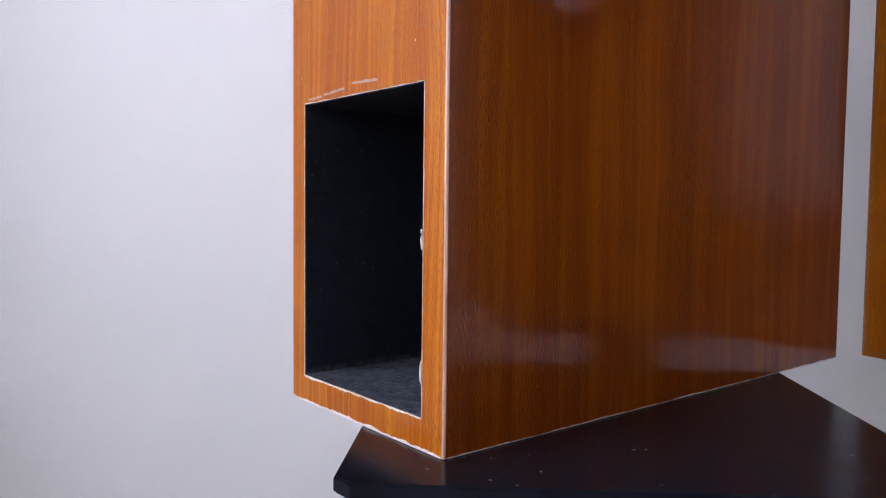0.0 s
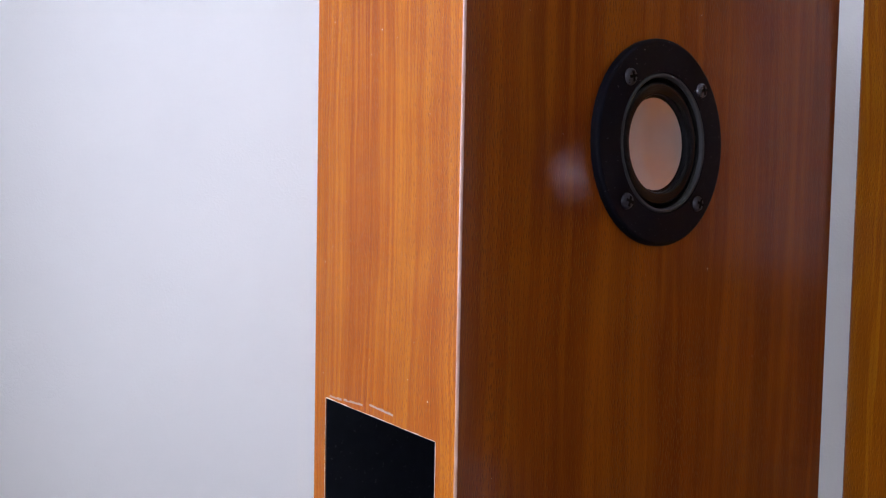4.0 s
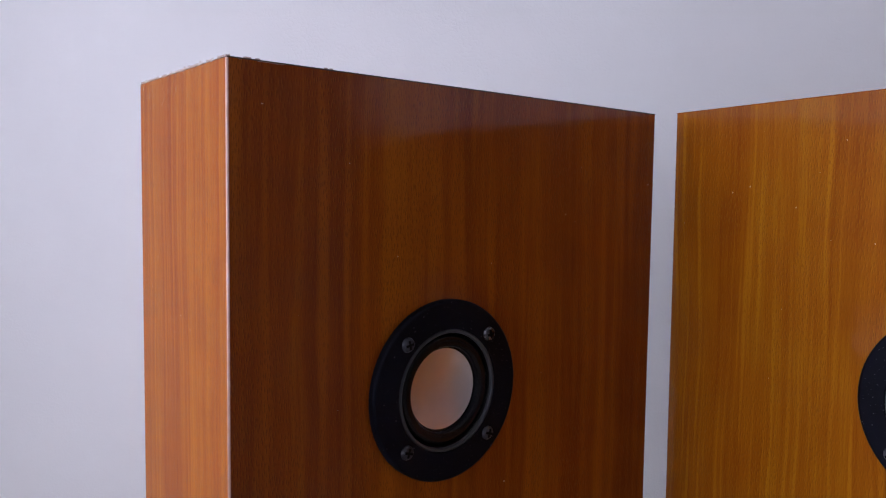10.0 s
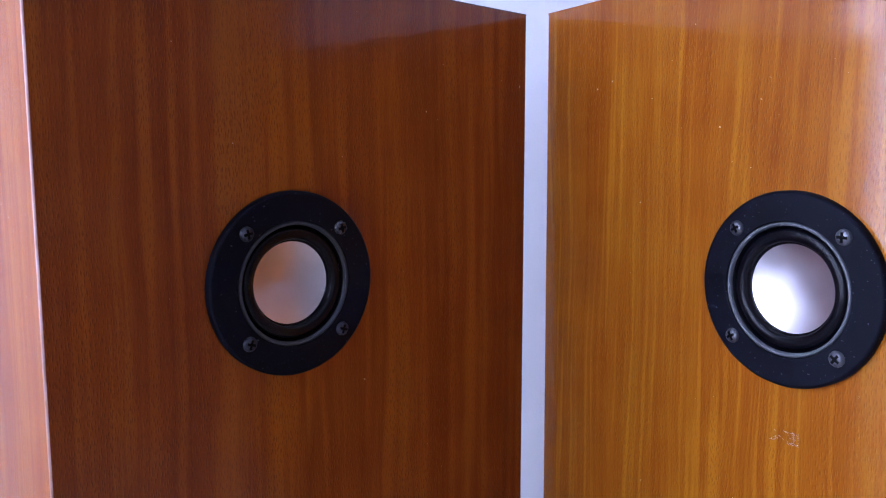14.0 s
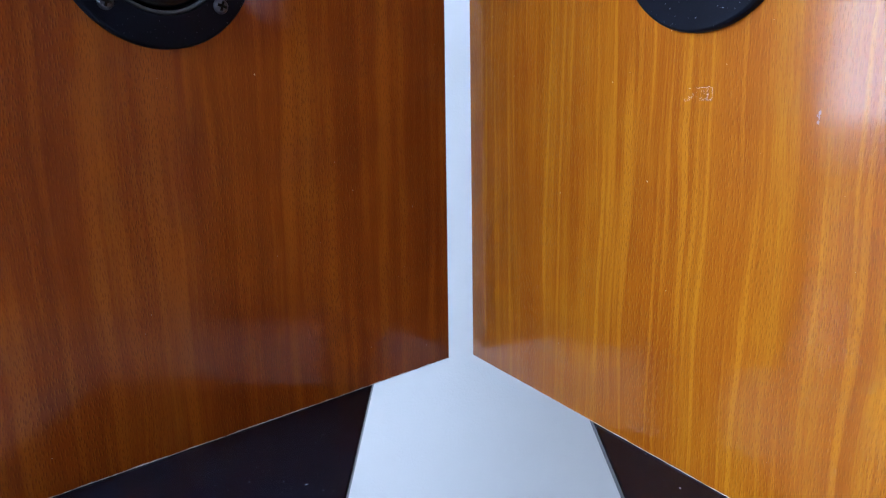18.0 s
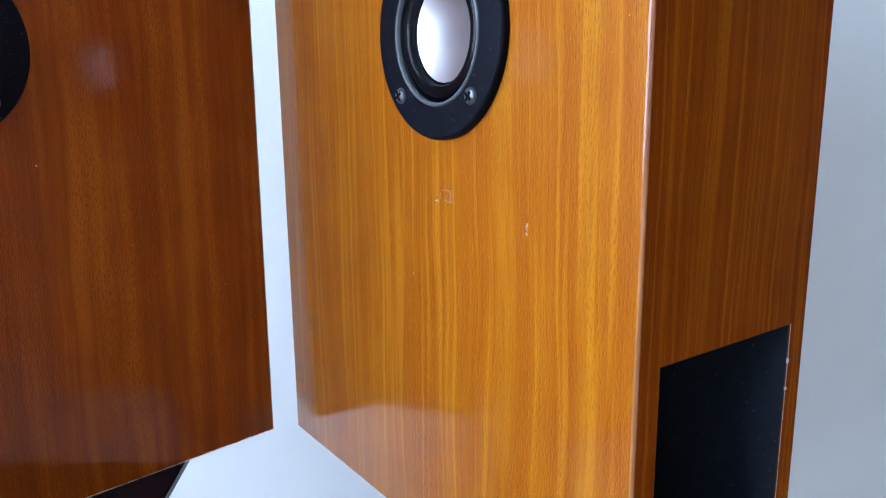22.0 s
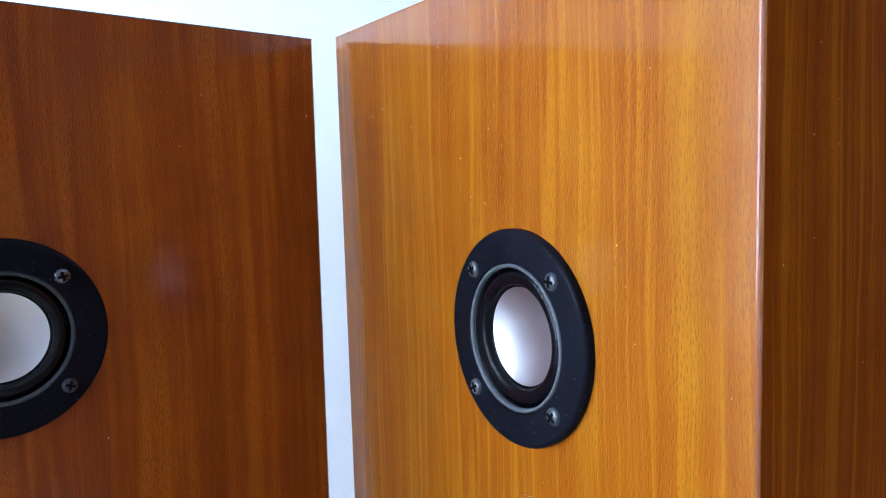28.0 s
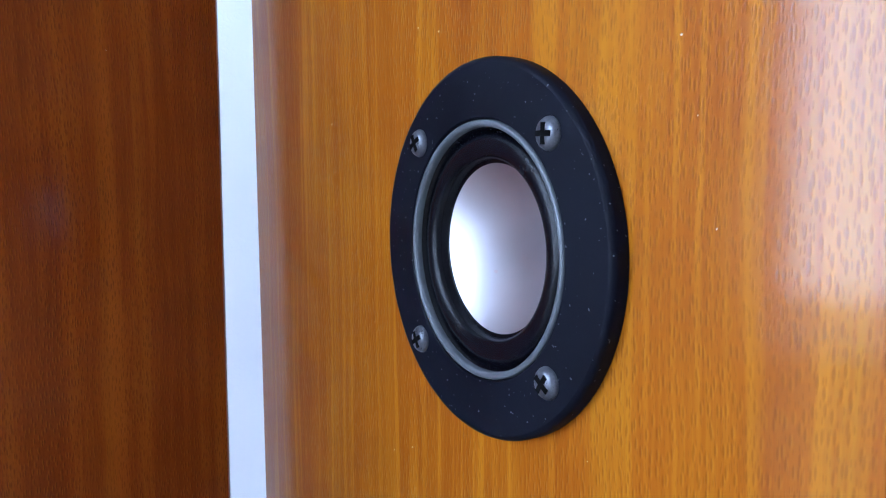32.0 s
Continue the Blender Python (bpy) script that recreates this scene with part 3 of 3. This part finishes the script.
    # driver
    cx, cz = side * DRIVER_U[which], DRIVER_Z[which]
    bm = bmesh.new()
    R, T = (0.0528, 0.0519)[which], 0.0047
    lathe(bm, [(R, 0.0), (R, T - 0.0016), (R - 0.0004, T - 0.0007), (R - 0.0010, T - 0.0002), (R - 0.0016, T), (0.0362, T), (0.0358, T - 0.0003), (0.0356, 0.001), (0.0356, 0.0)], cx, cz, -0.0001, 128)
    drv = part("driver", bm, MAT_PLATE, sp, "round matt black driver plate", 35)
    bm = bmesh.new()
    lathe(bm, [(0.0355, 0.0005), (0.0354, 0.0043), (0.0350, 0.0048), (0.0344, 0.0049), (0.0338, 0.0046), (0.0335, 0.0034), (0.0334, 0.0005)], cx, cz, 0, 128)
    part("trim_ring", bm, MAT_RING[which], drv, "thin grey ring", 50)
    bm = bmesh.new()
    prof = [(0.0336, 0.0008), (0.0334, 0.0026), (0.0326, 0.0014)]
    for i in range(0, 15):
        a_ = math.pi * i / 14
        prof.append((0.0286 + 0.0036 * math.cos(a_), 0.0002 + 0.0026 * math.sin(a_)))
    prof += [(0.0247, -0.0014), (0.0240, -0.0016), (0.0232, -0.0020)]
    lathe(bm, prof, cx, cz, 0, 128)
    part("rubber_surround", bm, MAT_RUBBER, drv, "glossy black rubber roll", 60)
    bm = bmesh.new()
    rd, hd = 0.0238, 0.0047
    sph = (rd * rd + hd * hd) / (2 * hd)
    lathe(bm, [(rd * i / 14, -0.0016 - math.sqrt(sph * sph - (rd * i / 14) ** 2) + (sph - hd)) for i in range(15)], cx, cz, 0, 96)
    part("dome", bm, MAT_DOME, drv, "satin silver dished metal diaphragm", 60)
    for k, (sx, sz) in enumerate(((-1, 1), (1, 1), (1, -1), (-1, -1))):
        screw(drv, cx + sx * SCREW, cz + sz * SCREW, -T, rng.uniform(0, 90), which == 0 and k == 1, which)
    return sp, on_wide, on_slim, rng


L_ANGLE, R_ANGLE = radians(42.03), radians(-58.27)
L_NEAR = (0.0022 - W * math.cos(L_ANGLE), 0.0018 - W * math.sin(L_ANGLE))
R_NEAR = (0.0194 + W * math.cos(R_ANGLE), 0.0061 + W * math.sin(R_ANGLE))
left, l_wide, l_slim, rng = loudspeaker(pose(*L_NEAR, STAND_Z, 0, 0, 42.03), 1, 0, "reddish-brown beech loudspeaker with chipped edges, on a black stand", 11)
right, r_wide, r_slim, rng2 = loudspeaker(pose(0.0194, 0.0061, STAND_Z + 0.0009, 0.40, -0.29, 0) @ pose(R_NEAR[0] - 0.0194, R_NEAR[1] - 0.0061, 0, 0, 0, -58.27), -1, 1, "glossy orange beech loudspeaker with glue marks, on a black stand", 23)


def specks(owner, on_face, spots, grains, rng):
    for u, z, size, k in spots:
        bm = bmesh.new()
        blob(bm, lambda p, q, h: on_face(u + p, z + q, h), size * 0.75, size * 0.75 * k, 0.00012, rng, 8)
        part("paint_speck", bm, MAT_SPECK, owner, "tiny pale paint speck")
    bm = bmesh.new()
    for u, z, size, k in grains:
        blob(bm, lambda p, q, h: on_face(u + p, z + q, h), size, size * k, 0.00008, rng, 6)
    tagged(part("dust", bm, MAT_SPECK, owner, "fine pale dust"), kind="stuff")


def dust(rng, count, umax, z1, size):
    return [(rng.uniform(0.01, umax), rng.uniform(0.01, z1), size * rng.uniform(0.5, 1.2), rng.uniform(0.7, 1.8)) for _ in range(count)]


specks(left, l_wide, [(0.1818, 0.2140, 0.0006, 1.3), (0.0177, 0.4347, 0.0008, 0.5), (0.3228, 0.4031, 0.0006, 1.6), (0.2336, 0.3815, 0.0004, 1.2), (0.2483, 0.4128, 0.0004, 1.2), (0.0977, 0.3589, 0.0004, 1.0)],
       dust(rng, 34, 0.32, 0.44, 0.00018), rng)
specks(left, l_slim, [(0.0598, 0.3276, 0.0005, 0.8), (0.02, 0.16, 0.0005, 1.2)], [g for g in dust(rng, 30, 0.115, 0.44, 0.00022) if g[1] > 0.15], rng)
specks(right, r_wide, [(0.277, 0.397, 0.0007, 1.1), (0.2631, 0.401, 0.0005, 1.2), (0.197, 0.4276, 0.0006, 0.7), (0.1775, 0.3682, 0.0006, 0.9), (0.1516, 0.382, 0.0004, 1.1), (0.2285, 0.3876, 0.0005, 1.0),
                       (0.1563, 0.3455, 0.0004, 1.1), (0.1684, 0.3485, 0.0004, 1.0), (0.159, 0.1552, 0.0005, 1.1), (0.0649, 0.3303, 0.0006, 0.6)],
       dust(rng2, 44, 0.32, 0.44, 0.00018), rng2)
specks(right, r_slim, [], [g for g in dust(rng2, 20, 0.115, 0.44, 0.0002) if g[1] > 0.15], rng2)

# a pale scratch over the port, and the ghost of a sticker
bm = bmesh.new()
for s0, s1, za, zb in ((0.046, 0.066, 0.1476, 0.1484), (0.072, 0.090, 0.1470, 0.1458), (0.092, 0.104, 0.1454, 0.1450)):
    ragged_strip(bm, lambda s, w, h: l_slim(s0 + s, za + (zb - za) * s / (s1 - s0) + w, h), s1 - s0, 0.0010, 0.0001, rng, step=0.001, gaps=0.0, fray=0.9)
tagged(part("scratch", bm, MAT_SCRATCH, left, "pale scratch over the port"), kind="stuff")
bm = bmesh.new()
su, sz, sw, sh = 0.1287, 0.2015, 0.0085, 0.0030
for dz, share in ((-1, 1.0), (1, 0.62)):
    ragged_strip(bm, lambda s, w, h: r_wide(su - sw + s, sz + dz * sh + w - 0.05 * (s - sw), h), 2 * sw * share, 0.0007, 0.00003, rng2, step=0.0008, gaps=0.02, fray=1.2)
for du in (-1, -0.72, 0.55):
    ragged_strip(bm, lambda s, w, h: r_wide(su + du * sw + w, sz - sh + s, h), 2 * sh, 0.0009, 0.00003, rng2, step=0.0007, gaps=0.03, fray=1.2)
for k in range(20):
    u, z = rng2.uniform(-0.95, 0.6) * sw, rng2.uniform(-0.8, 0.8) * sh
    blob(bm, lambda p, q, h: r_wide(su + u + p, sz + z + q, h), 0.0005, 0.0004, 0.00003, rng2, 7)
tagged(part("sticker_residue", bm, MAT_GLUE, right, "dried outline of a peeled sticker"), kind="stuff")

bm = bmesh.new()
for u, z, w, h0 in ((0.0650, 0.1956, 0.0007, 0.0011), (0.0654, 0.1916, 0.0006, 0.0010), (0.0651, 0.1936, 0.0003, 0.0014), (0.0660, 0.1945, 0.0003, 0.0006)):
    blob(bm, lambda p, q, h: r_wide(u + p, z + q, h), w, h0, 0.00004, rng2, 9)
tagged(part("rub_mark", bm, MAT_SCRATCH, right, "small pale rub mark"), kind="stuff")


# ---------------------------------------------------------------- stands
def stand(x0, x1, y0, deep, seed, label, marks):
    rng = random.Random(seed)
    y1, thick, cut = y0 + deep, 0.0065, 0.007
    xm, ym = (x0 + x1) / 2, (y0 + y1) / 2
    st = thing("speaker_stand", pose(xm, ym, 0), label, "speaker stand", "pair of speaker stands")
    w, d = (x1 - x0) / 2, (y1 - y0) / 2
    bm = bmesh.new()
    prism(bm, [(-w + cut, -d), (w - cut, -d), (w, -d + cut), (w, d - cut), (w - cut, d), (-w + cut, d), (-w, d - cut), (-w, -d + cut)], STAND_Z - thick, STAND_Z - 0.0002)
    bmesh.ops.bevel(bm, geom=[e for e in bm.edges if abs(e.verts[0].co.z - e.verts[1].co.z) < 1e-6], offset=0.0009, segments=2, affect="EDGES")
    plate = part("top_plate", bm, MAT_STAND, st, "scuffed glossy black top plate", 35)
    bm = bmesh.new()
    for u, v, s, k in marks:
        blob(bm, lambda p, q, h: (u - xm + p, v - ym + q, STAND_Z - 0.00025 + h), s, s * k, 0.00006, rng, 9)
    for _ in range(18):
        u, v, s = rng.uniform(-w + 0.01, w - 0.01), rng.uniform(-d + 0.01, d - 0.01), rng.uniform(0.0001, 0.0003)
        blob(bm, lambda p, q, h: (u + p, v + q, STAND_Z - 0.00025 + h), s, s, 0.00006, rng, 6)
    tagged(part("scuff", bm, MAT_SCUFF, plate, "grey scuffs and dust"), kind="stuff")
    bm = bmesh.new()
    box(bm, -0.04, 0.04, -0.03, 0.03, 0.012, STAND_Z - thick, 0.003)
    part("column", bm, MAT_STAND, st)
    bm = bmesh.new()
    box(bm, -0.14, 0.14, -0.13, 0.13, 0.0, 0.012, 0.002)
    part("base_plate", bm, MAT_STAND, st)


stand(-0.2812, -0.0530, -0.2455, 0.229, 5, "black lacquered metal speaker stand with scuffed top",
      [(-0.207, -0.228, 0.0006, 1.0), (-0.168, -0.200, 0.0014, 0.5), (-0.163, -0.199, 0.0010, 0.5), (-0.18, -0.19, 0.0008, 0.4), (-0.21, -0.21, 0.0005, 1.0), (-0.225, -0.215, 0.0005, 1.0)])
stand(0.0913, 0.3235, -0.2325, 0.2255, 6, "black lacquered metal speaker stand with dusty top",
      [(0.097, -0.196, 0.0010, 1.0), (0.099, -0.207, 0.0018, 0.6), (0.106, -0.209, 0.0015, 0.5), (0.112, -0.2, 0.0006, 1.5), (0.122, -0.185, 0.0007, 1.6), (0.29, -0.232, 0.0008, 1.0)])
